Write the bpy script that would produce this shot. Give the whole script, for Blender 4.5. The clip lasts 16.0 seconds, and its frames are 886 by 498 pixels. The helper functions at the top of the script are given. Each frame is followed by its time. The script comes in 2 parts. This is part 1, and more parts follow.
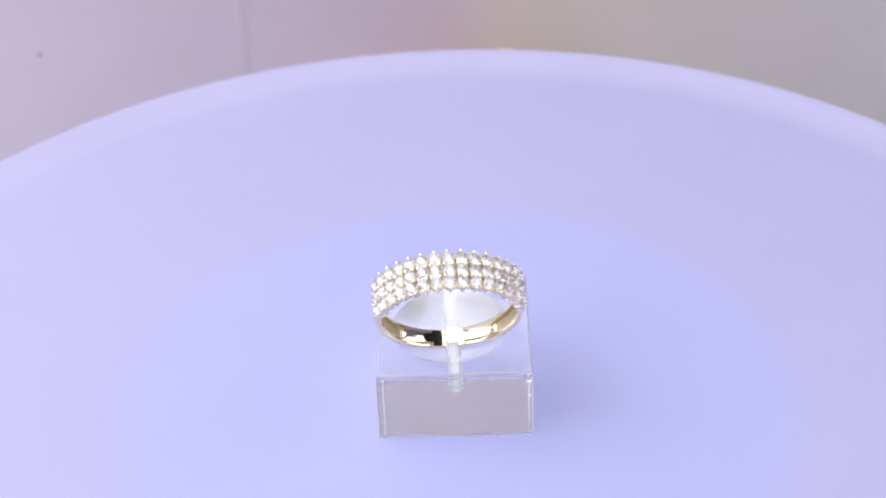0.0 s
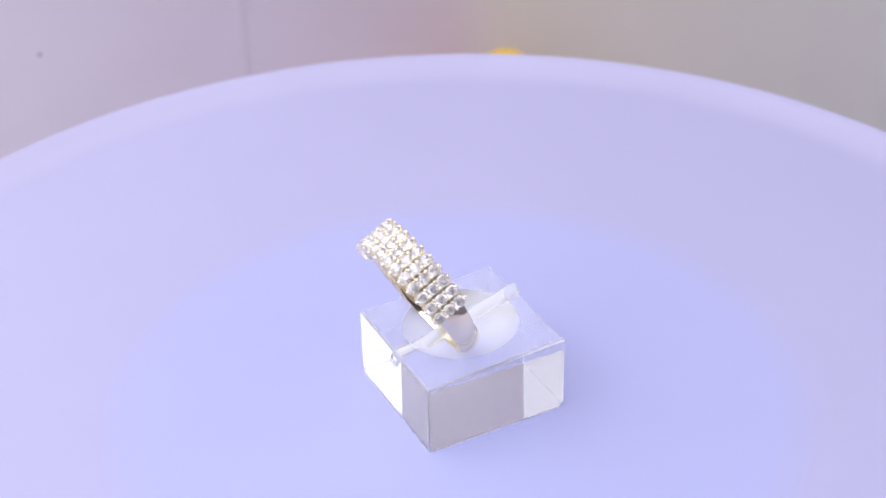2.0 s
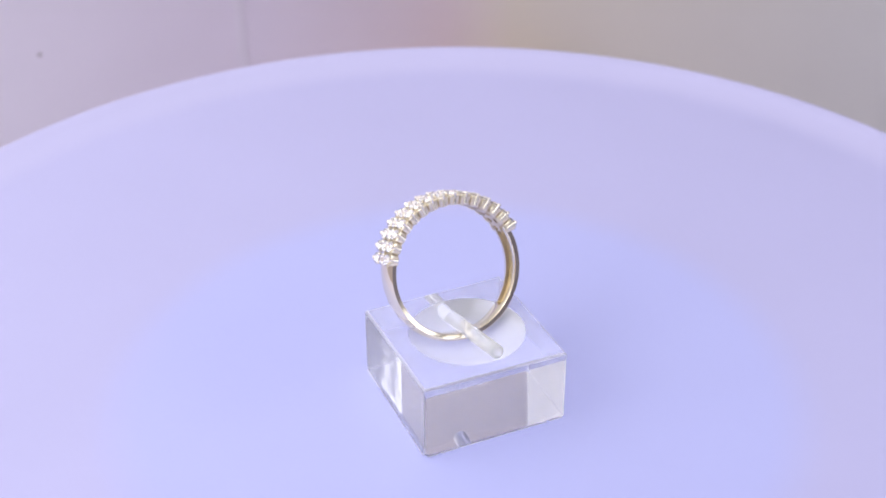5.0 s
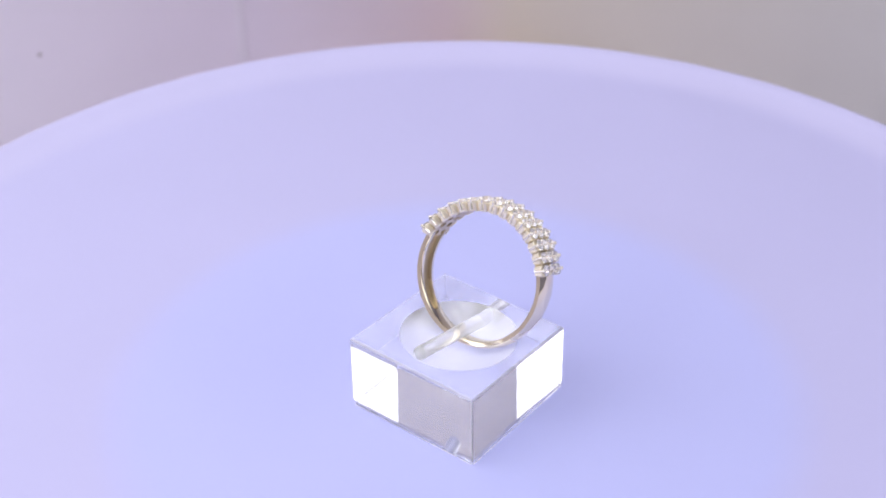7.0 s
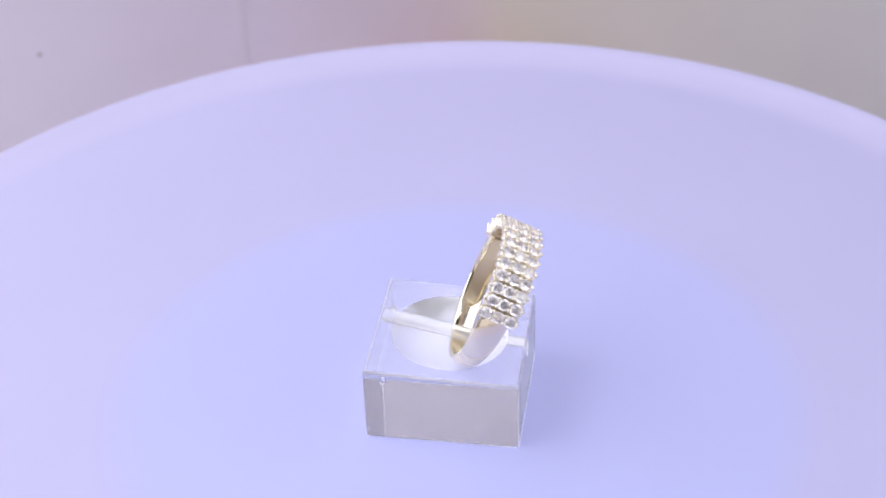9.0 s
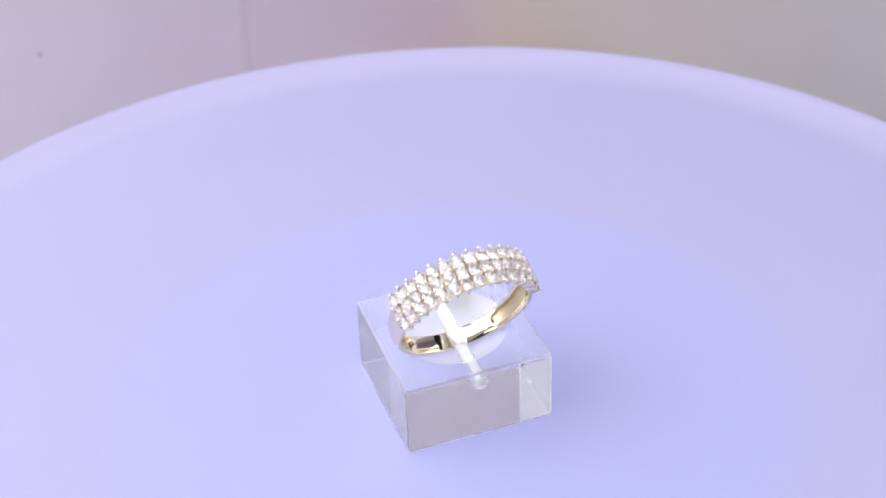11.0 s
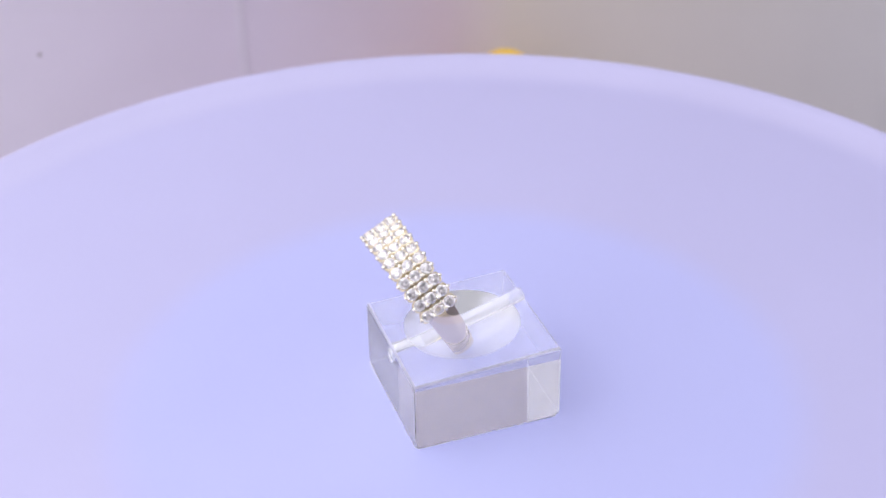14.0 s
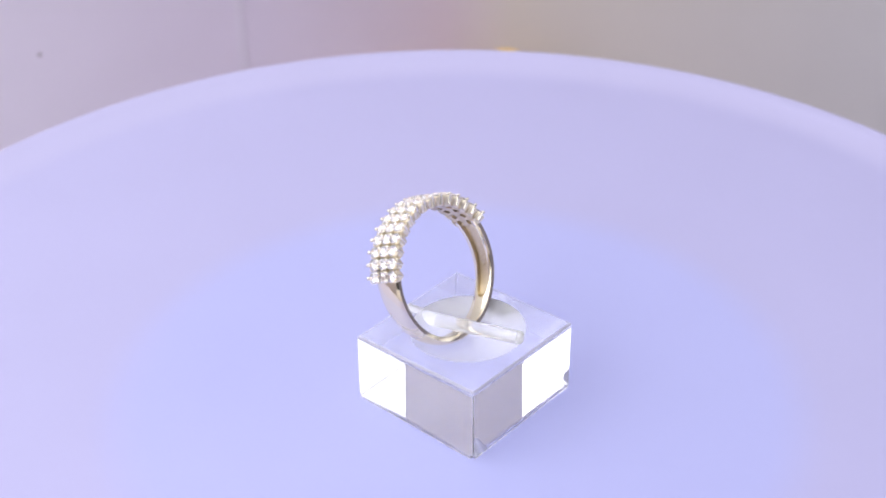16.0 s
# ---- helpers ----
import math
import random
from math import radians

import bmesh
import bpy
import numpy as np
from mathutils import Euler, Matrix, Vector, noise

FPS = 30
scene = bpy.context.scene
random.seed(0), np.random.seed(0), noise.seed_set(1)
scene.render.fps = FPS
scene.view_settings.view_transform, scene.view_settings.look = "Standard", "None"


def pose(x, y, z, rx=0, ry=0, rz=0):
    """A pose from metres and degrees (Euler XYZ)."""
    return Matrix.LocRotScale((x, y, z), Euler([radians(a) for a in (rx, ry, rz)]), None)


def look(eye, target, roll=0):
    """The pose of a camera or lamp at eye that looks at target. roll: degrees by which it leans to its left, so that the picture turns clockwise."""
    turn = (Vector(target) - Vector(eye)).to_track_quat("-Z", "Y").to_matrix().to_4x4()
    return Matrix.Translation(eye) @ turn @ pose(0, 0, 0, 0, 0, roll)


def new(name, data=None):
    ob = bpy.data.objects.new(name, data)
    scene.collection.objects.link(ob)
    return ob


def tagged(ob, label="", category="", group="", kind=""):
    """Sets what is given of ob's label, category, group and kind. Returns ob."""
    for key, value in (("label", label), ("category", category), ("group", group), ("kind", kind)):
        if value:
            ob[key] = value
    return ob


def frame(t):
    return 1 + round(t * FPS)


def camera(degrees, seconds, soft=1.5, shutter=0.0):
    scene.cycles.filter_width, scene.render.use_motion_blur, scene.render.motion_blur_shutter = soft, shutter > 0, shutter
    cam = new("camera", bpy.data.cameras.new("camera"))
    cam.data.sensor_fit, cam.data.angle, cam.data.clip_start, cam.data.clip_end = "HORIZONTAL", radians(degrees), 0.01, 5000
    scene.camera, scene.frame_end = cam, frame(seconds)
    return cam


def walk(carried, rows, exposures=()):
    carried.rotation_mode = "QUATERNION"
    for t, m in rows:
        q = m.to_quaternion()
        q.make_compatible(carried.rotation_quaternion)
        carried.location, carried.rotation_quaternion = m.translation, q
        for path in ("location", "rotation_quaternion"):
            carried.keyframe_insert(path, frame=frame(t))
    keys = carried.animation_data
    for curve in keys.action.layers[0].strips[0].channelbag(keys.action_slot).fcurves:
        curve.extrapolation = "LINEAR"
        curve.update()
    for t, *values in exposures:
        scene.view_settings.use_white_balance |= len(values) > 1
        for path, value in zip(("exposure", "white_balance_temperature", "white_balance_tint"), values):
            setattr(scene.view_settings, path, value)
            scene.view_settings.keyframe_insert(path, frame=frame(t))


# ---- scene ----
cam = camera(30.947, 16.0, soft=1.8)
CM = 0.01
EYE = (0.0, -17.0086 * CM, 13.8802 * CM)
AHEAD = (-0.0083582, 0.8271424, -0.5619302)
VIEW = look(EYE, tuple(e + a * 0.3 for e, a in zip(EYE, AHEAD)), -1.289)
walk(cam, [(0.0, VIEW), (16.0, VIEW)])
cam.data.dof.use_dof = True
cam.data.dof.focus_distance = 0.208
cam.data.dof.aperture_fstop = 34.0

# ---- light ----
world = bpy.data.worlds.new("room_air")
scene.world = world
world.use_nodes = True
world.node_tree.nodes["Background"].inputs["Color"].default_value = (0.8, 0.82, 0.9, 1)
world.node_tree.nodes["Background"].inputs["Strength"].default_value = 0.008
scene.view_settings.exposure = 3.16


def area_lamp(name, eye, target, width, height, watts, colour):
    data = bpy.data.lights.new(name, "AREA")
    data.shape, data.size, data.size_y = "RECTANGLE", width, height
    data.energy, data.color = watts, colour
    ob = new(name, data)
    ob.matrix_world = look(eye, target)
    return ob


area_lamp("side_panel_lamp", (-0.36, -0.125, 0.29), (0, -0.125, 0.05), 0.72, 0.33, 0.275, (0.95, 0.97, 1.0))
area_lamp("side_panel_lamp", (0.36, -0.085, 0.22), (0, -0.085, 0.05), 0.40, 0.32, 0.096, (0.96, 0.96, 1.0))
area_lamp("top_panel_lamp", (-0.18, -0.05, 0.48), (-0.10, 0, 0.0), 0.42, 0.54, 0.185, (0.97, 0.97, 1.0))


# ---- materials ----
def material(name, colour, rough=0.5, metal=0.0, grain=0.0, scale=400.0, bump=0.0, bump_scale=900.0, tone=None, **more):
    """A node material: base colour broken by noise at two scales, with fine relief."""
    m = bpy.data.materials.new(name)
    m.use_nodes = True
    nt = m.node_tree
    b = nt.nodes["Principled BSDF"]
    b.inputs["Base Color"].default_value = (*colour, 1)
    b.inputs["Roughness"].default_value = rough
    b.inputs["Metallic"].default_value = metal
    for key, value in more.items():
        b.inputs[key.replace("_", " ")].default_value = value
    co = nt.nodes.new("ShaderNodeTexCoord")
    if grain or tone:
        coarse, fine = nt.nodes.new("ShaderNodeTexNoise"), nt.nodes.new("ShaderNodeTexNoise")
        coarse.inputs["Scale"].default_value, fine.inputs["Scale"].default_value = scale * 0.08, scale
        coarse.inputs["Detail"].default_value = 3
        add = nt.nodes.new("ShaderNodeMath")
        add.operation = "MULTIPLY_ADD"
        add.inputs[1].default_value = 0.35
        for n in (coarse, fine):
            nt.links.new(co.outputs["Object"], n.inputs["Vector"])
        nt.links.new(fine.outputs["Fac"], add.inputs[0])
        nt.links.new(coarse.outputs["Fac"], add.inputs[2])
        ramp = nt.nodes.new("ShaderNodeMapRange")
        ramp.inputs["From Min"].default_value, ramp.inputs["From Max"].default_value = 0.35, 1.0
        nt.links.new(add.outputs[0], ramp.inputs["Value"])
        mix = nt.nodes.new("ShaderNodeMix")
        mix.data_type = "RGBA"
        other = tone or tuple(c * (1 - grain) for c in colour)
        mix.inputs[6].default_value, mix.inputs[7].default_value = (*colour, 1), (*other, 1)
        nt.links.new(ramp.outputs[0], mix.inputs[0])
        nt.links.new(mix.outputs[2], b.inputs["Base Color"])
    if bump:
        n = nt.nodes.new("ShaderNodeTexNoise")
        n.inputs["Scale"].default_value, n.inputs["Detail"].default_value = bump_scale, 4
        nt.links.new(co.outputs["Object"], n.inputs["Vector"])
        bp = nt.nodes.new("ShaderNodeBump")
        bp.inputs["Strength"].default_value, bp.inputs["Distance"].default_value = bump, 0.0002
        nt.links.new(n.outputs["Fac"], bp.inputs["Height"])
        nt.links.new(bp.outputs["Normal"], b.inputs["Normal"])
    return m


def platter_material():
    """Satin lavender-white plastic with a bluer round pad in its middle and light painted on its rim, soft at their
    edges.
    """
    m = material("platter_plastic", (0.62, 0.58, 0.80), 0.42, bump=0.05, bump_scale=500)
    nt = m.node_tree
    b = nt.nodes["Principled BSDF"]
    co = nt.nodes.new("ShaderNodeTexCoord")
    flat = nt.nodes.new("ShaderNodeVectorMath")
    flat.operation = "MULTIPLY"
    flat.inputs[1].default_value = (1, 1, 0)
    far = nt.nodes.new("ShaderNodeVectorMath")
    far.operation = "LENGTH"
    nt.links.new(co.outputs["Object"], flat.inputs[0])
    nt.links.new(flat.outputs[0], far.inputs[0])
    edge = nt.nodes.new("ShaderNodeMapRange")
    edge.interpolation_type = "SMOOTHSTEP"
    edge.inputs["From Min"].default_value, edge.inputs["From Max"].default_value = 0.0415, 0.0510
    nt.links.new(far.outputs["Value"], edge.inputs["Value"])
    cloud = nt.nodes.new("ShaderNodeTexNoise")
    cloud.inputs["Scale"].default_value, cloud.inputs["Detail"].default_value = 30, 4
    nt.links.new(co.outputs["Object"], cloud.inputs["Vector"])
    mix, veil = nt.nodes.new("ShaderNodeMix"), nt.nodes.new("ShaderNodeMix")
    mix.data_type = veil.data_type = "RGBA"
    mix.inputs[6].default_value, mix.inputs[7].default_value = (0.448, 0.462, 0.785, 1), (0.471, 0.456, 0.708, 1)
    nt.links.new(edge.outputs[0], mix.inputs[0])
    # light caught by the rising rim, put in as a paler ring of colour
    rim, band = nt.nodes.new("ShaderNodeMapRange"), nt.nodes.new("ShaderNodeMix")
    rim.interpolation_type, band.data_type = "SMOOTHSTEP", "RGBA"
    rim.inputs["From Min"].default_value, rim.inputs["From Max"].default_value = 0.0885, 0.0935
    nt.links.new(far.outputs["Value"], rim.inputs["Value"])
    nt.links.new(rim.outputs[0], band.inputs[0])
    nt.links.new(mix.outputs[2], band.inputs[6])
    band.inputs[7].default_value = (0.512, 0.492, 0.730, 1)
    veil.blend_type = "MULTIPLY"
    veil.inputs[0].default_value = 0.06
    nt.links.new(band.outputs[2], veil.inputs[6])
    nt.links.new(cloud.outputs["Fac"], veil.inputs[7])
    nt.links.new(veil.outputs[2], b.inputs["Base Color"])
    return m


def scuff_shade_material():
    """A veil of fine scratches and smears that also gives the block a soft shadow: mostly clear, whitish where it is
    worn.
    """
    m = material("scuff_shade", (0.60, 0.59, 0.68), 0.55)
    nt = m.node_tree
    co = nt.nodes.new("ShaderNodeTexCoord")
    smear, fine = nt.nodes.new("ShaderNodeTexNoise"), nt.nodes.new("ShaderNodeTexNoise")
    smear.inputs["Scale"].default_value, smear.inputs["Detail"].default_value = 190, 5
    fine.inputs["Scale"].default_value, fine.inputs["Detail"].default_value = 2500, 3
    for n in (smear, fine):
        nt.links.new(co.outputs["Object"], n.inputs["Vector"])
    both = nt.nodes.new("ShaderNodeMath")
    both.operation = "MULTIPLY_ADD"
    both.inputs[1].default_value = 0.08
    nt.links.new(fine.outputs["Fac"], both.inputs[0])
    nt.links.new(smear.outputs["Fac"], both.inputs[2])
    ramp = nt.nodes.new("ShaderNodeMapRange")
    for key, value in (("From Min", 0.4), ("From Max", 0.85), ("To Min", 0.21), ("To Max", 0.33)):
        ramp.inputs[key].default_value = value
    nt.links.new(both.outputs[0], ramp.inputs["Value"])
    nt.links.new(ramp.outputs[0], nt.nodes["Principled BSDF"].inputs["Alpha"])
    return m


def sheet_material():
    """Matt backdrop cloth: lilac on one side of its fold, warm grey on the other, its shading painted in, with a soft
    weave.
    """
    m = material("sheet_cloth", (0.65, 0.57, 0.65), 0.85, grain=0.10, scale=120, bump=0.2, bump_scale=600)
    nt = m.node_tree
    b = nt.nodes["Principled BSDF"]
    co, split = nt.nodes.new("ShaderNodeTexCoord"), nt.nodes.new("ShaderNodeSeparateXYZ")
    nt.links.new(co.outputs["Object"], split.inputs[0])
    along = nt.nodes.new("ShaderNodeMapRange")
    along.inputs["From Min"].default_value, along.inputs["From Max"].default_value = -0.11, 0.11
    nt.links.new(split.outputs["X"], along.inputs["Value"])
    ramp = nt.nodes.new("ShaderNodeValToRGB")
    # pale left end down to the fold: fall-off of light put into the colour
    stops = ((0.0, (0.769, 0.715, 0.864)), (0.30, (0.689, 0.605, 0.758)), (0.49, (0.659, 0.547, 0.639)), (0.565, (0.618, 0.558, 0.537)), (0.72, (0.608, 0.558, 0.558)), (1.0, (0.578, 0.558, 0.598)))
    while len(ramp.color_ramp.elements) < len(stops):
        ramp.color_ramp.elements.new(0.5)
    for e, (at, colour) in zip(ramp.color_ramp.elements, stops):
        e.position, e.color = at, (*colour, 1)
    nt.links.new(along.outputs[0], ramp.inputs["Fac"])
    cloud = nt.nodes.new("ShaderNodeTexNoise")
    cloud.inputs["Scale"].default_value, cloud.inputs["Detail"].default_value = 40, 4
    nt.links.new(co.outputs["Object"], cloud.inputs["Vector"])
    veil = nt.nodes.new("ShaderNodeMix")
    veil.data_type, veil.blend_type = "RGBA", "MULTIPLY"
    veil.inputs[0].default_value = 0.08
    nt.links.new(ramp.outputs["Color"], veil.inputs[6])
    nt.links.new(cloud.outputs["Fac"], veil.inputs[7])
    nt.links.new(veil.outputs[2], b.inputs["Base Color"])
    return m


PLATTER = platter_material()
GOLD = material("pale_gold", (0.94, 0.85, 0.66), 0.07, 1.0, grain=0.06, scale=900, bump=0.04, bump_scale=2500)
CAST_GOLD = material("cast_gold", (0.82, 0.70, 0.49), 0.32, 1.0, grain=0.2, scale=1500, bump=0.3, bump_scale=4000)
WHITE_GOLD = material("white_gold", (0.98, 0.92, 0.80), 0.22, 0.8, grain=0.08, scale=2000)
STONE = material("clear_stone", (0.99, 0.955, 1.0), 0.0, Transmission_Weight=0.92, IOR=2.25)
SATIN_GOLD = material("satin_white_gold", (0.95, 0.87, 0.71), 0.32, 0.76, grain=0.08, scale=2000, bump=0.2, bump_scale=4000)
MILKY = material("milky_acrylic", (0.985, 0.985, 1.0), 0.26, bump=0.12, bump_scale=700, Transmission_Weight=0.86, IOR=1.49)
HAZY = material("worn_acrylic", (0.985, 0.985, 1.0), 0.08, bump=0.10, bump_scale=700, Transmission_Weight=0.98, IOR=1.49)
MATT = material("ground_acrylic", (0.98, 0.98, 1.0), 0.30, bump=0.25, bump_scale=260, Transmission_Weight=0.62, IOR=1.49)
FROSTED = material("sawn_acrylic", (0.98, 0.98, 1.0), 0.42, bump=0.3, bump_scale=1500, Transmission_Weight=1.0, IOR=1.49)
WORN_EDGE = material("worn_edge", (0.70, 0.69, 0.82), 0.5, grain=0.15, scale=1800, bump=0.3, bump_scale=1500, Transmission_Weight=0.45, IOR=1.49)
ACRYLIC = material("clear_acrylic", (0.985, 0.985, 1.0), 0.03, bump=0.08, bump_scale=170, Transmission_Weight=1.0, IOR=1.49)
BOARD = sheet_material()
SCUFF_SHADE = scuff_shade_material()
FOLD_PALE = material("fold_pale", (0.70, 0.63, 0.77), 0.6, grain=0.06, scale=300, bump=0.1)
TABLE = material("table_laminate", (0.55, 0.52, 0.54), 0.5, grain=0.12, scale=80, bump=0.1)
PAINT_DARK = material("tent_front", (0.92, 0.88, 0.89), 0.9, grain=0.1, scale=60, bump=0.2, bump_scale=200)
DARK_PANEL = material("dark_panel", (0.03, 0.03, 0.032), 0.8, grain=0.2, scale=60)
PAINT_TOP = material("tent_roof", (0.78, 0.77, 0.79), 0.9, grain=0.1, scale=30, bump=0.2, bump_scale=120)
PAINT_WHITE = material("tent_white", (0.86, 0.85, 0.88), 0.9, grain=0.05, scale=30, bump=0.2, bump_scale=120)
PAINT_GREY = material("tent_back", (0.60, 0.54, 0.58), 0.9, grain=0.08, scale=30, bump=0.2, bump_scale=120)
PAINT_BLUE = material("tent_side", (0.24, 0.23, 0.31), 0.9, grain=0.1, scale=30, bump=0.2, bump_scale=120)
YELLOW = material("yellow_plastic", (0.80, 0.52, 0.06), 0.45, grain=0.12, scale=200, bump=0.05)
BASE = material("base_plastic", (0.75, 0.75, 0.80), 0.4, grain=0.06, scale=90, bump=0.05)
DIRT = material("dark_speck", (0.40, 0.35, 0.42), 0.9, grain=0.3, scale=2000)


# ---- mesh helpers ----
def mesh_from(name, bm, mat, sharp=35):
    bmesh.ops.recalc_face_normals(bm, faces=bm.faces)
    for f in bm.faces:
        f.smooth = True
    for e in bm.edges:
        e.smooth = len(e.link_faces) == 2 and e.calc_face_angle(0) < radians(sharp)
    me = bpy.data.meshes.new(name)
    bm.to_mesh(me)
    bm.free()
    me.materials.append(mat)
    return me


def part(name, bm, mat, parent, label="", sharp=35):
    ob = new(name, bm if isinstance(bm, bpy.types.Mesh) else mesh_from(name, bm, mat, sharp))
    ob.parent = parent
    return tagged(ob, label)


def lathe(profile, steps=96):
    """Turn rows of (radius, height) about z."""
    bm = bmesh.new()
    rings = []
    for r, z in profile:
        if r < 1e-6:
            rings.append([bm.verts.new((0, 0, z))])
        else:
            rings.append([bm.verts.new((r * math.cos(i * math.tau / steps), r * math.sin(i * math.tau / steps), z)) for i in range(steps)])
    for a, b in zip(rings, rings[1:]):
        for i in range(steps):
            j = (i + 1) % steps
            quad = [a[i % len(a)], a[j % len(a)], b[j % len(b)], b[i % len(b)]]
            quad = [v for k, v in enumerate(quad) if v not in quad[:k]]
            if len(quad) > 2:
                bm.faces.new(quad)
    return bm


def box(x0, y0, z0, x1, y1, z1, bevel=0.0, segments=2):
    bm = bmesh.new()
    bmesh.ops.create_cube(bm, size=1, matrix=pose((x0 + x1) / 2, (y0 + y1) / 2, (z0 + z1) / 2) @ Matrix.Diagonal((x1 - x0, y1 - y0, z1 - z0, 1)))
    if bevel:
        bmesh.ops.bevel(bm, geom=bm.edges[:], offset=bevel, segments=segments, profile=0.6, affect="EDGES", clamp_overlap=True)
    return bm


def cut(me, cutters):
    """The mesh me with the cutter meshes taken out of it."""
    ob = new("uncut", me)
    tools = [new("cutter", c) for c in cutters]
    for t in tools:
        mod = ob.modifiers.new("cut", "BOOLEAN")
        mod.object, mod.operation, mod.solver = t, "DIFFERENCE", "EXACT"
    bpy.context.view_layer.update()
    done = bpy.data.meshes.new_from_object(ob.evaluated_get(bpy.context.evaluated_depsgraph_get()))
    for o in (ob, *tools):
        bpy.data.objects.remove(o)
    bm = bmesh.new()
    bm.from_mesh(done)
    return bm


# ---- the setting: table, boards, room ----
TABLE_Z = -5.5 * CM


def table():
    tagged(part("table", box(-0.6, -0.6, TABLE_Z - 0.03, 0.6, 0.5, TABLE_Z, 0.003), TABLE, None), "pale grey laminate table top under the turntable", "table", kind="structure")


def room():
    """An unseen light tent added round the turntable; dark panels stand for its openings."""
    walls = (("wall_north", (-0.42, 0.40, TABLE_Z, 0.42, 0.42, 0.54), PAINT_GREY), ("wall_south", (-0.42, -0.52, TABLE_Z, 0.42, -0.50, 0.54), PAINT_DARK),
             ("wall_east", (0.42, -0.52, TABLE_Z, 0.44, 0.42, 0.54), PAINT_BLUE), ("wall_west", (-0.44, -0.52, TABLE_Z, -0.42, 0.42, 0.54), PAINT_GREY),
             ("ceiling", (-0.44, -0.52, 0.54, 0.44, 0.42, 0.56), PAINT_TOP))
    # two solid dark panels, added out of view to darken the gold's reflections
    front_dark = part("front_dark_panel", box(-0.41, -0.503, 0.08, 0.24, -0.497, 0.53, 0.002), DARK_PANEL, None)
    tagged(front_dark, "unseen dark panel on the tent's front side, added for dark reflections", "flap", kind="structure")
    roof_dark = part("roof_dark_panel", box(0.06, -0.14, 0.532, 0.40, 0.34, 0.538, 0.002), DARK_PANEL, None)
    tagged(roof_dark, "unseen dark panel under the tent's roof, added for dark reflections", "flap", kind="structure")
    # reflector added out of view, lightens what the block refracts from this side
    corner = part("corner_reflector", box(-0.24, -0.01, TABLE_Z, 0.24, 0.01, 0.54), PAINT_WHITE, None)
    corner.matrix_world = pose(-0.27, 0.24, 0, 0, 0, 47)
    tagged(corner, "unseen white reflector panel added across the tent's corner", "wall", kind="structure")
    for name, size, mat in walls:
        tagged(part(name, box(*size), mat, None), "plain matt cloth side of the unseen, added light tent", name.split("_")[0], kind="structure")


def board(name, path, mat, label, top=0.02):
    """An upright sheet, 4 mm thick, along a smooth path of (x, y) places."""
    bm = bmesh.new()
    pts = [Vector((x, y, 0)) for x, y in path]
    fine = []
    for k in range(len(pts) - 1):
        a, b = pts[max(k - 1, 0)], pts[min(k + 2, len(pts) - 1)]
        p, q = pts[k], pts[k + 1]
        for i in range(12):
            t = i / 12
            fine.append(0.5 * (2 * p + (q - a) * t + (2 * a - 5 * p + 4 * q - b) * t * t + (3 * p - a - 3 * q + b) * t ** 3))
    fine.append(pts[-1])
    rows = []
    for k, p in enumerate(fine):
        way = (fine[min(k + 1, len(fine) - 1)] - fine[max(k - 1, 0)]).normalized()
        back = Vector((-way.y, way.x, 0))
        rows.append([bm.verts.new((*(p + back * d).to_2d(), z)) for d, z in ((0, TABLE_Z), (0, top), (0.004, top), (0.004, TABLE_Z))])
    for u, v in zip(rows, rows[1:]):
        for k in range(4):
            bm.faces.new((u[k], u[(k + 1) % 4], v[(k + 1) % 4], v[k]))
    bm.faces.new(rows[0])
    bm.faces.new(rows[-1])
    return tagged(part(name, bm, mat, None), label, "backdrop")


table()
room()
SHEET = board("backdrop_sheet", ((-0.160, 0.127), (-0.100, 0.1424), (-0.055, 0.1540), (-0.028, 0.1612), (-0.007, 0.1668), (0.0045, 0.1690), (0.016, 0.1672), (0.050, 0.1600), (0.100, 0.1490), (0.160, 0.1320)), BOARD, "upright matt cloth sheet, lilac to warm grey past its fold, shading put in its colour")
# a fold's lighter face, put in as a thin strip of paler colour
strip = part("fold_strip", box(-0.0013, -0.00005, TABLE_Z, 0.0013, 0.00005, 0.02, 0.00004), FOLD_PALE, SHEET, "pale vertical strip standing in for a lighter fold of the sheet")
strip.matrix_local = pose(-0.0478, 0.15579, 0, 0, 0, 14.8)
tagged(part("speck", lathe([(0, 0.0002), (0.0003, 0.00015), (0.0005, 0), (0, 0)], 10), DIRT, SHEET, "small dark speck")).matrix_local = pose(-0.0907, 0.14475, -0.0217, 90, 0, 14.3)


def yellow_cap():
    """A small domed yellow cap standing on the table in the boards' corner."""
    top = lathe([(0, 0.0287), (0.002, 0.0280), (0.004, 0.0271), (0.006, 0.0253), (0.0073, 0.0232), (0.0078, 0.021), (0.008, 0.004), (0.0085, 0.003), (0.0085, 0), (0, 0)], 48)
    root = tagged(new("yellow_cap"), "small domed yellow plastic cap standing on the table", "cap")
    root.matrix_world = pose(0.0118, 0.152, TABLE_Z)
    part("shell", top, YELLOW, root)
    for i in range(24):
        a = i * math.tau / 24
        rib = part("rib", rib_mesh, None, root)
        rib.matrix_local = pose(0.0079 * math.cos(a), 0.0079 * math.sin(a), 0.012, 0, 0, math.degrees(a))


rib_mesh = mesh_from("rib", box(-0.0004, -0.0005, -0.008, 0.0004, 0.0005, 0.008, 0.0002, 1), YELLOW)
yellow_cap()

# ---- the turntable ----
RIM, LIP = 0.245 * CM, 0.15 * CM


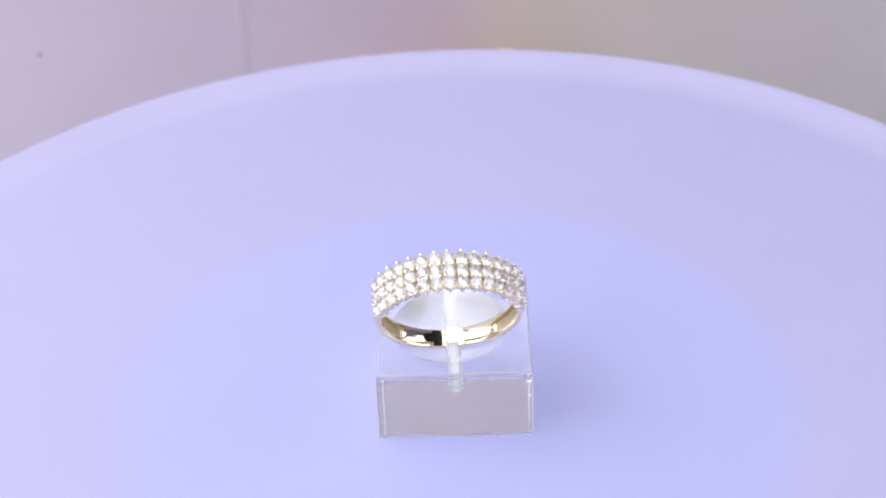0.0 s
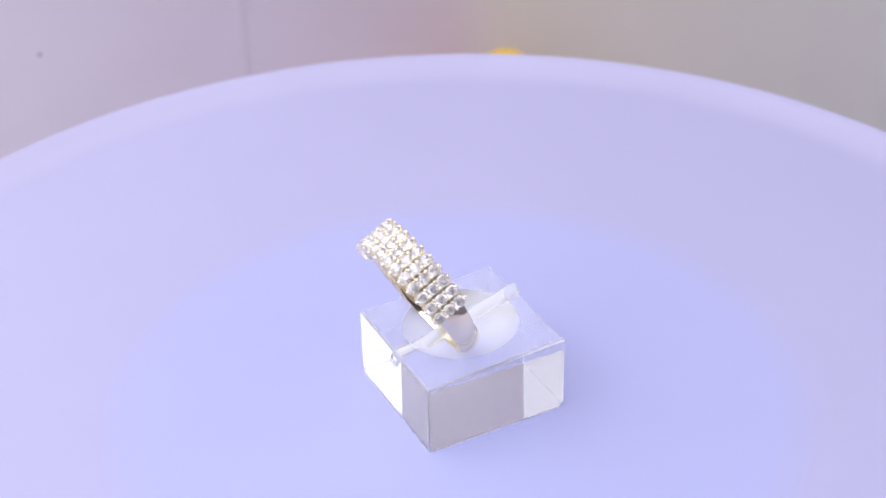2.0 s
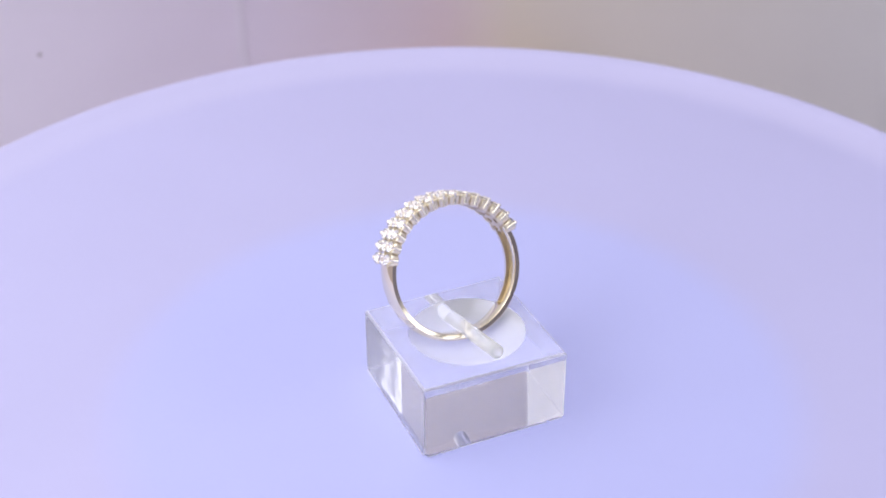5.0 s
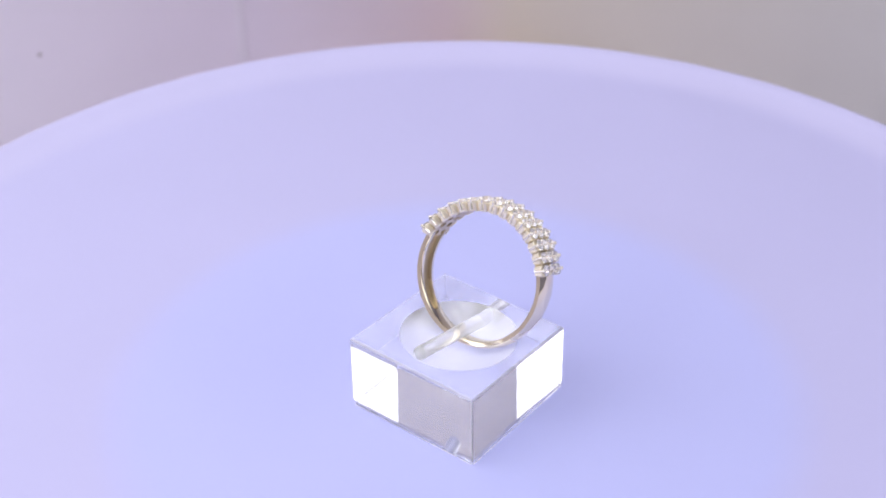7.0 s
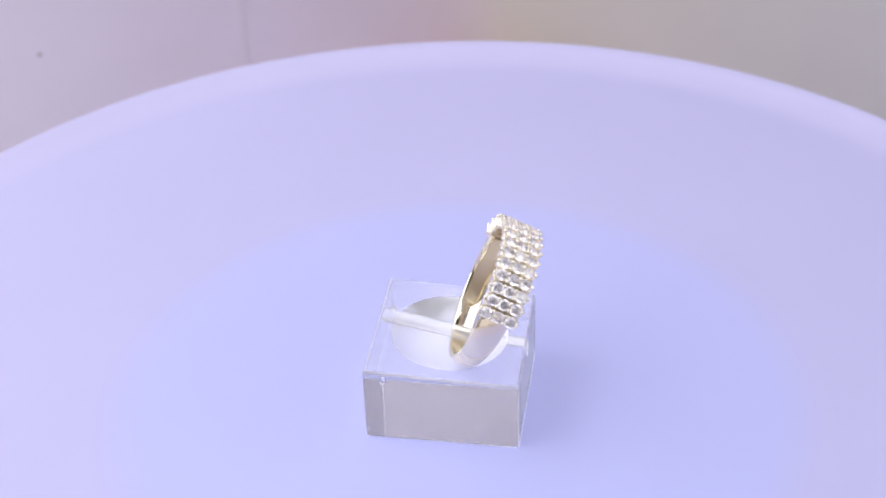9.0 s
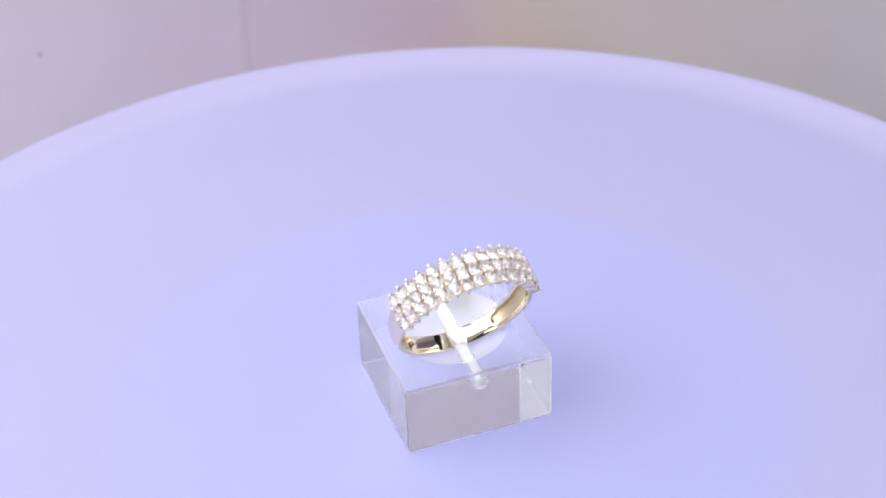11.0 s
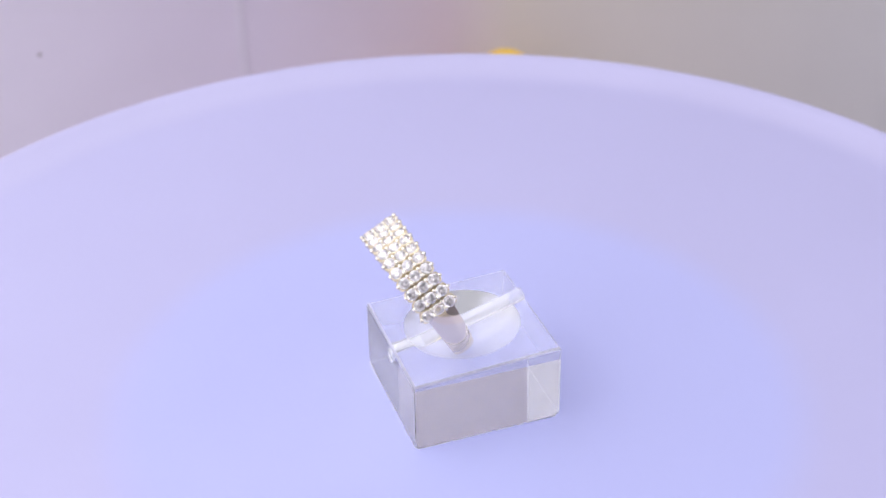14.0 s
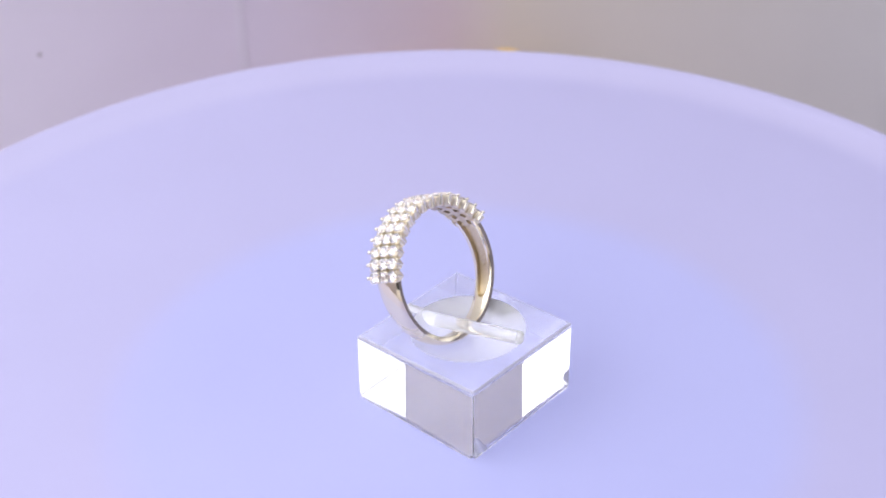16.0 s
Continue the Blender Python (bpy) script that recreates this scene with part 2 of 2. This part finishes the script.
def platter_height(r):
    """The dish's upper side: flat in the middle, then rising very gently to its rim."""
    s = min(1.0, max(0.0, (r - 0.040) / 0.050))
    edge = min(1.0, max(0.0, (r - 0.0885) / 0.0090))
    return RIM * (0.35 * s * s * (3 - 2 * s) + 0.65 * edge * edge)


def turntable():
    root = tagged(new("turntable"), "white motorised turntable with a broad round lavender-white platter", "turntable")
    root.matrix_world = pose(0, 0, TABLE_Z)
    base = part("base", lathe([(0, 0), (0.068, 0), (0.070, 0.002), (0.070, 0.030), (0.067, 0.034), (0.020, 0.035), (0.020, 0.0425), (0, 0.0425)]), BASE, root, "round white plastic motor base")
    profile = [(r, platter_height(r)) for r in [i * 0.0975 / 64 for i in range(65)]]
    lip = [(0.0975 + LIP * math.sin(a), RIM - LIP * (1 - math.cos(a))) for a in [radians(x) for x in range(9, 136, 9)]]
    under = [(0.092, RIM - 0.0045), (0.030, -0.008), (0.022, -0.0105), (0, -0.0105)]
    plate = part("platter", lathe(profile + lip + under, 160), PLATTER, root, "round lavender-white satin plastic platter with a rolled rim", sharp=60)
    return plate


PLATE = turntable()

# ---- the acrylic block ----
HEIGHTS = {(1, -1): 1.020, (1, 1): 1.120, (-1, 1): 1.082, (-1, -1): 1.007}
BLOCK_AT = (-0.042 * CM, 0.067 * CM, 0.00004)
BLOCK_POSE = pose(*BLOCK_AT)
HOLLOW_Z = 0.778 * CM
HALF = 1.012 * CM

# the ring's own axes on the platter: x across, z up through the stones, y along its axis
LEAN, TURN = 26.5, 3.95
RING_POSE = pose(-0.090 * CM, -0.441 * CM, 1.722 * CM, 0, 0, TURN) @ pose(0, 0, 0, LEAN)
INNER = 0.865 * CM
ROD_FRONT, ROD_BACK = Vector((-0.024, -0.945, 0.84)) * CM, Vector((-0.109, 0.965, 1.31)) * CM


def rod_mesh(radius, a, b, steps=24, bevel=0.0):
    """A round rod from a to b."""
    bm = bmesh.new()
    way = b - a
    bmesh.ops.create_cone(bm, cap_ends=True, segments=steps, radius1=radius, radius2=radius, depth=way.length,
                          matrix=Matrix.Translation((a + b) / 2) @ way.to_track_quat("Z", "Y").to_matrix().to_4x4())
    if bevel:
        caps = [e for e in bm.edges if any(len(f.verts) > 4 for f in e.link_faces)]
        bmesh.ops.bevel(bm, geom=caps, offset=bevel, segments=3, profile=0.5, affect="EDGES")
    return bm


def display_block():
    root = tagged(new("display_block"), "clear acrylic square display block with a round hollow and rod", "display block")
    bm = bmesh.new()
    low, high = {}, {}
    for (sx, sy), h in HEIGHTS.items():
        low[sx, sy] = bm.verts.new((sx * HALF, sy * HALF, 0))
        high[sx, sy] = bm.verts.new((sx * HALF, sy * HALF, h * CM))
    turn = [(1, -1), (1, 1), (-1, 1), (-1, -1)]
    bm.faces.new([low[k] for k in turn])
    bm.faces.new([high[k] for k in turn])
    for p, q in zip(turn, turn[1:] + turn[:1]):
        bm.faces.new((low[p], low[q], high[q], high[p]))
    upper = [e for e in bm.edges if all(v.co.z > 0.005 for v in e.verts)]
    bmesh.ops.bevel(bm, geom=upper, offset=0.00030, segments=3, profile=0.5, affect="EDGES")
    rest = [e for e in bm.edges if e.calc_face_angle(0) > radians(60)]
    bmesh.ops.bevel(bm, geom=rest, offset=0.00008, segments=1, affect="EDGES")
    solid = mesh_from("block", bm, ACRYLIC, 8)
    back = BLOCK_POSE.inverted()
    way = (ROD_BACK - ROD_FRONT).normalized()
    groove = rod_mesh(0.00099, back @ (ROD_FRONT - way * 0.004), back @ ROD_BACK, 24)
    bed = bmesh.new()
    bmesh.ops.create_uvsphere(bed, u_segments=80, v_segments=60, radius=0.0124, matrix=pose(-0.0005, -0.0002, HOLLOW_Z + 0.0124))
    chips = bmesh.new()
    rng = random.Random(5)
    spots = [(1.0, 1.0, 0.02, 0.065), (1.0, -1.0, 0.02, 0.045), (-1.0, -1.0, 0.01, 0.03), (-1.0, 1.0, 0.01, 0.03)]
    for side in range(4):
        for k in range(7):
            u = -0.85 + 0.28 * k + rng.uniform(-0.1, 0.1)
            x, y = ((u, -1), (1, u), (u, 1), (-1, u))[side]
            spots.append((x * 1.004, y * 1.004, rng.choice((-0.004, -0.004, 1.05 + 0.035 * y + 0.012 * x)), rng.uniform(0.014, 0.030)))
    for x, y, z, r in spots:
        bmesh.ops.create_icosphere(chips, subdivisions=1, radius=r * CM, matrix=pose(x * HALF, y * HALF, z * CM, rng.uniform(0, 90), rng.uniform(0, 90)) @ Matrix.Diagonal((1, 1.0, 0.8, 1)))
    body = cut(solid, [mesh_from("groove", groove, ACRYLIC), mesh_from("round_bed", bed, ACRYLIC), mesh_from("chips", chips, ACRYLIC)])
    for f in body.faces:
        c = f.calc_center_median()
        if max(abs(c.x), abs(c.y)) > 0.0094 or c.z < 0.001:
            if c.z > 0.009 and 0.1 < f.normal.z < 0.97:
                f.material_index = 4
            elif max(abs(n) for n in f.normal) < 0.9:
                f.material_index = 2
        elif f.normal.z > 0.95 and len(f.verts) > 8:
            f.material_index = 1
        elif c.z > 0.007:
            f.material_index = 3
    haze = bmesh.new()
    for f in body.faces:
        if f.calc_area() > 2e-5 and f.normal.z > -0.5:
            out = f.normal * 0.00002
            haze.faces.new([haze.verts.new(v.co + out) for v in f.verts])
    block_body = part("body", body, ACRYLIC, root, "clear cast acrylic cube with a round hollow and chipped edges", 8)
    block_body.data.materials.append(HAZY)
    block_body.data.materials.append(FROSTED)
    block_body.data.materials.append(MATT)
    block_body.data.materials.append(WORN_EDGE)
    block_body.visible_shadow = False
    # scratch haze, added too for the shadow that the body itself leaves out
    part("scuff_shadow_skin", haze, SCUFF_SHADE, root, "thin haze of fine scratches and smears, added also to cast the block's soft shadow")
    part("rod", rod_mesh(0.00093, back @ ROD_FRONT, back @ ROD_BACK, 32, 0.00025), MILKY, root, "thin clear acrylic rod lying through the ring").visible_shadow = False
    return root


BLOCK = display_block()

# ---- the ring ----
SPAN = 69.2
COLUMNS, ROWS = 15, 3
CROWN = 1.017 * CM


def ring_point(angle, r, w):
    """A point of the ring: degrees from its top towards +x, radius, distance along its axis."""
    g = radians(angle)
    return Vector((r * math.sin(g), w, r * math.cos(g)))


def shank_mesh():
    """The plain band: domed outside, wider at the shoulders, hollowed inside behind them."""
    bm = bmesh.new()
    first, last, count = SPAN - 4, 360 - SPAN + 4, 180
    rows = []
    for i in range(count + 1):
        ang = first + (last - first) * i / count
        away = abs(ang - 180) / (180 - SPAN)
        half = (0.130 + 0.066 * away ** 1.6) * CM
        thick = (0.100 + 0.012 * away) * CM
        into = min(1, max(0, (away - 0.36) / 0.11))
        dig = 0.050 * CM * min(1, into * 4)
        slot = 0.03 + 0.53 * math.sqrt(1 - (1 - into) ** 2)
        outer = [(half * u, INNER + thick * (1 - 0.42 * abs(u) ** 2.6)) for u in (-1, -0.92, -0.75, -0.5, -0.25, 0, 0.25, 0.5, 0.75, 0.92, 1)]
        inner = [(half * u, INNER + (0.00010 if abs(u) > 0.95 else 0) + (dig if abs(u) <= slot else 0)) for u in (0.97, 0.88, slot + 0.07, slot, 0, -slot, -slot - 0.07, -0.88, -0.97)]
        rows.append([bm.verts.new(ring_point(ang, r, w)) for w, r in outer + inner])
    for a, b in zip(rows, rows[1:]):
        for k in range(len(a)):
            n = (k + 1) % len(a)
            face = bm.faces.new((a[k], a[n], b[n], b[k]))
            if 13 <= k <= 16 and abs(len(rows) / 2 - rows.index(a)) > 0.37 * len(rows) / 2:
                face.material_index = 1
    bm.faces.new(rows[0])
    bm.faces.new(rows[-1])
    return bm


def gallery_mesh():
    """The pierced inner band that carries the setting bars."""
    bm = bmesh.new()
    rows = []
    for i in range(81):
        ang = -SPAN - 1 + (2 * SPAN + 2) * i / 80
        rows.append([bm.verts.new(ring_point(ang, r, w * CM)) for w, r in ((-0.185, 0.00872), (-0.20, 0.0090), (-0.19, 0.0092), (0.19, 0.0092), (0.20, 0.0090), (0.185, 0.00872))])
    for a, b in zip(rows, rows[1:]):
        for k in range(6):
            n = (k + 1) % 6
            bm.faces.new((a[k], a[n], b[n], b[k]))
    bm.faces.new(rows[0])
    bm.faces.new(rows[-1])
    return bm


def brilliant_mesh(radius):
    """A round brilliant with its table up (z), girdle at z = 0."""
    bm = bmesh.new()
    r, n = radius, 8
    table_ring = [bm.verts.new((0.58 * r * math.cos(math.tau * i / n), 0.58 * r * math.sin(math.tau * i / n), 0.34 * r)) for i in range(n)]
    star = [bm.verts.new((0.83 * r * math.cos(math.tau * (i + 0.5) / n), 0.83 * r * math.sin(math.tau * (i + 0.5) / n), 0.20 * r)) for i in range(n)]
    girdle = [bm.verts.new((r * math.cos(math.tau * i / (2 * n)), r * math.sin(math.tau * i / (2 * n)), 0.0)) for i in range(2 * n)]
    culet = bm.verts.new((0, 0, -0.84 * r))
    bm.faces.new(table_ring)
    for i in range(n):
        j = (i + 1) % n
        bm.faces.new((table_ring[i], star[i], table_ring[j]))
        bm.faces.new((table_ring[i], girdle[2 * i], star[i]))
        bm.faces.new((star[i], girdle[2 * i], girdle[2 * i + 1]))
        bm.faces.new((star[i], girdle[2 * i + 1], girdle[(2 * i + 2) % (2 * n)]))
        bm.faces.new((table_ring[j], star[i], girdle[(2 * i + 2) % (2 * n)]))
    for i in range(2 * n):
        bm.faces.new((girdle[i], culet, girdle[(i + 1) % (2 * n)]))
    return bm


def bar_mesh():
    """One setting bar across the band: narrow below, wide above, with three open cups."""
    bm = bmesh.new()
    levels = ((-0.00155, 0.00200, 0.00060), (-0.00150, 0.00212, 0.00067), (-0.0010, 0.00236, 0.00071), (-0.00070, 0.00250, 0.00075), (-0.00030, 0.00257, 0.00079), (-0.00022, 0.00251, 0.00074), (-0.00034, 0.00238, 0.00060), (-0.00074, 0.00222, 0.00030))
    rows = []
    for z, long, wide in levels:
        ring = []
        for y, share in ((-1, 0.50), (-0.97, 0.80), (-0.88, 0.97), (-0.667, 1.0), (-0.333, 0.72), (0, 1.0), (0.333, 0.72), (0.667, 1.0), (0.88, 0.97), (0.97, 0.80), (1, 0.50)):
            ring.append((wide * share, y * long, z if abs(y) > 0.9 else max(z, -0.00108 - z * 0.01)))
        ring += [(-x, y, z) for x, y, z in reversed(ring)]
        rows.append([bm.verts.new(p) for p in ring])
    for a, b in zip(rows, rows[1:]):
        for k in range(len(a)):
            n = (k + 1) % len(a)
            bm.faces.new((a[k], a[n], b[n], b[k]))
    for k in range(10):
        bm.faces.new((rows[0][k], rows[0][k + 1], rows[0][20 - k], rows[0][21 - k]))
    bm.faces.new(rows[-1])
    return bm


def prong_mesh():
    """A short claw with a rounded bead at its tip."""
    return lathe([(0, -0.0013), (0.00024, -0.0013), (0.00021, -0.0006), (0.00019, 0.0), (0.00026, 0.00008), (0.00026, 0.00018), (0.00016, 0.00026), (0, 0.00029)], 10)


def finger_ring():
    root = tagged(new("finger_ring"), "pale gold ring with three rows of clear round stones", "ring")
    shank = part("shank", shank_mesh(), GOLD, root, "polished pale gold band, hollow behind the shoulders", 40)
    shank.data.materials.append(CAST_GOLD)
    pitch_w = 0.00164
    step = 2 * SPAN / (COLUMNS - 1) * 0.965
    drills = bmesh.new()
    for c in range(COLUMNS):
        for w in (-0.00085, 0.00085):
            bmesh.ops.create_cone(drills, cap_ends=True, segments=12, radius1=0.00048, radius2=0.00048, depth=0.003, matrix=pose(0, 0, 0, 0, (c - (COLUMNS - 1) / 2) * step, 0) @ pose(0, w, 0.0091))
    part("gallery", cut(mesh_from("plate", gallery_mesh(), CAST_GOLD), [mesh_from("drills", drills, CAST_GOLD)]), CAST_GOLD, root, "curved gold under-gallery pierced by small holes")
    stone = mesh_from("stone", brilliant_mesh(0.00078), STONE, 5)
    bar = mesh_from("setting_bar", bar_mesh(), SATIN_GOLD, 40)
    claw = mesh_from("prong", prong_mesh(), WHITE_GOLD, 50)
    for c in range(COLUMNS):
        ang = (c - (COLUMNS - 1) / 2) * step
        seat = pose(0, 0, 0, 0, ang, 0) @ pose(0, 0, CROWN)
        holder = part("setting_bar", bar, None, root)
        holder.matrix_local = seat
        for k in range(ROWS):
            w = (k - 1) * pitch_w
            gem = part("stone", stone, None, holder)
            gem.matrix_local = pose(0, w, 0.00002, -6 * (k - 1), 0, 22.5 + 17 * ((c * 3 + k) % 5))
            gem.visible_shadow = False
        for k in range(ROWS + 1):
            w = (k - 1.5) * pitch_w
            for sx in ((0.0,) if k in (0, ROWS) else (-0.00050, 0.00050)):
                splay = 9 if k == ROWS else -9 if k == 0 else 0
                shift = 0.00008 if k == ROWS else -0.00008 if k == 0 else 0
                part("prong", claw, None, holder).matrix_local = pose(sx, w + shift, 0, -splay)
    mark = mesh_from("hallmark", box(-0.0003, -0.00005, -0.00006, 0.0003, 0.00005, 0.00006), CAST_GOLD)
    for i in range(5):
        ang = -SPAN - 24 - i * 4.2
        part("hallmark", mark, None, root).matrix_local = pose(0, 0, 0, 0, ang, 0) @ pose(0, 0, INNER + 0.00042) @ pose(0, 0.00012 * (i % 2), 0, 0, 0, 90 if i % 2 else 60)
    return root


RING = finger_ring()

# ---- what turns ----
RATE, START = -30.6613, -1.919
# the motor runs a little unevenly: seconds, degrees ahead or behind
UNEVEN = ((0, 2.0), (2, 0.8), (4, -0.5), (6.5, -1.9), (8.5, -1.0), (11, -0.7), (13, 0.0), (15.3, 1.5), (16, 1.2))
SINK = -0.00018
WOBBLE = pose(0, 0, 0, -0.355, -0.762)


def spin(t):
    return pose(0, 0, SINK, 0, 0, START + RATE * t + float(np.interp(t, [u[0] for u in UNEVEN], [u[1] for u in UNEVEN]))) @ WOBBLE


def motions():
    times = [i * 0.25 for i in range(65)]
    down = pose(0, 0, -TABLE_Z)
    walk(PLATE, [(t, down @ spin(t)) for t in times])
    walk(BLOCK, [(t, spin(t) @ BLOCK_POSE) for t in times])
    walk(RING, [(t, spin(t) @ RING_POSE) for t in times])


motions()
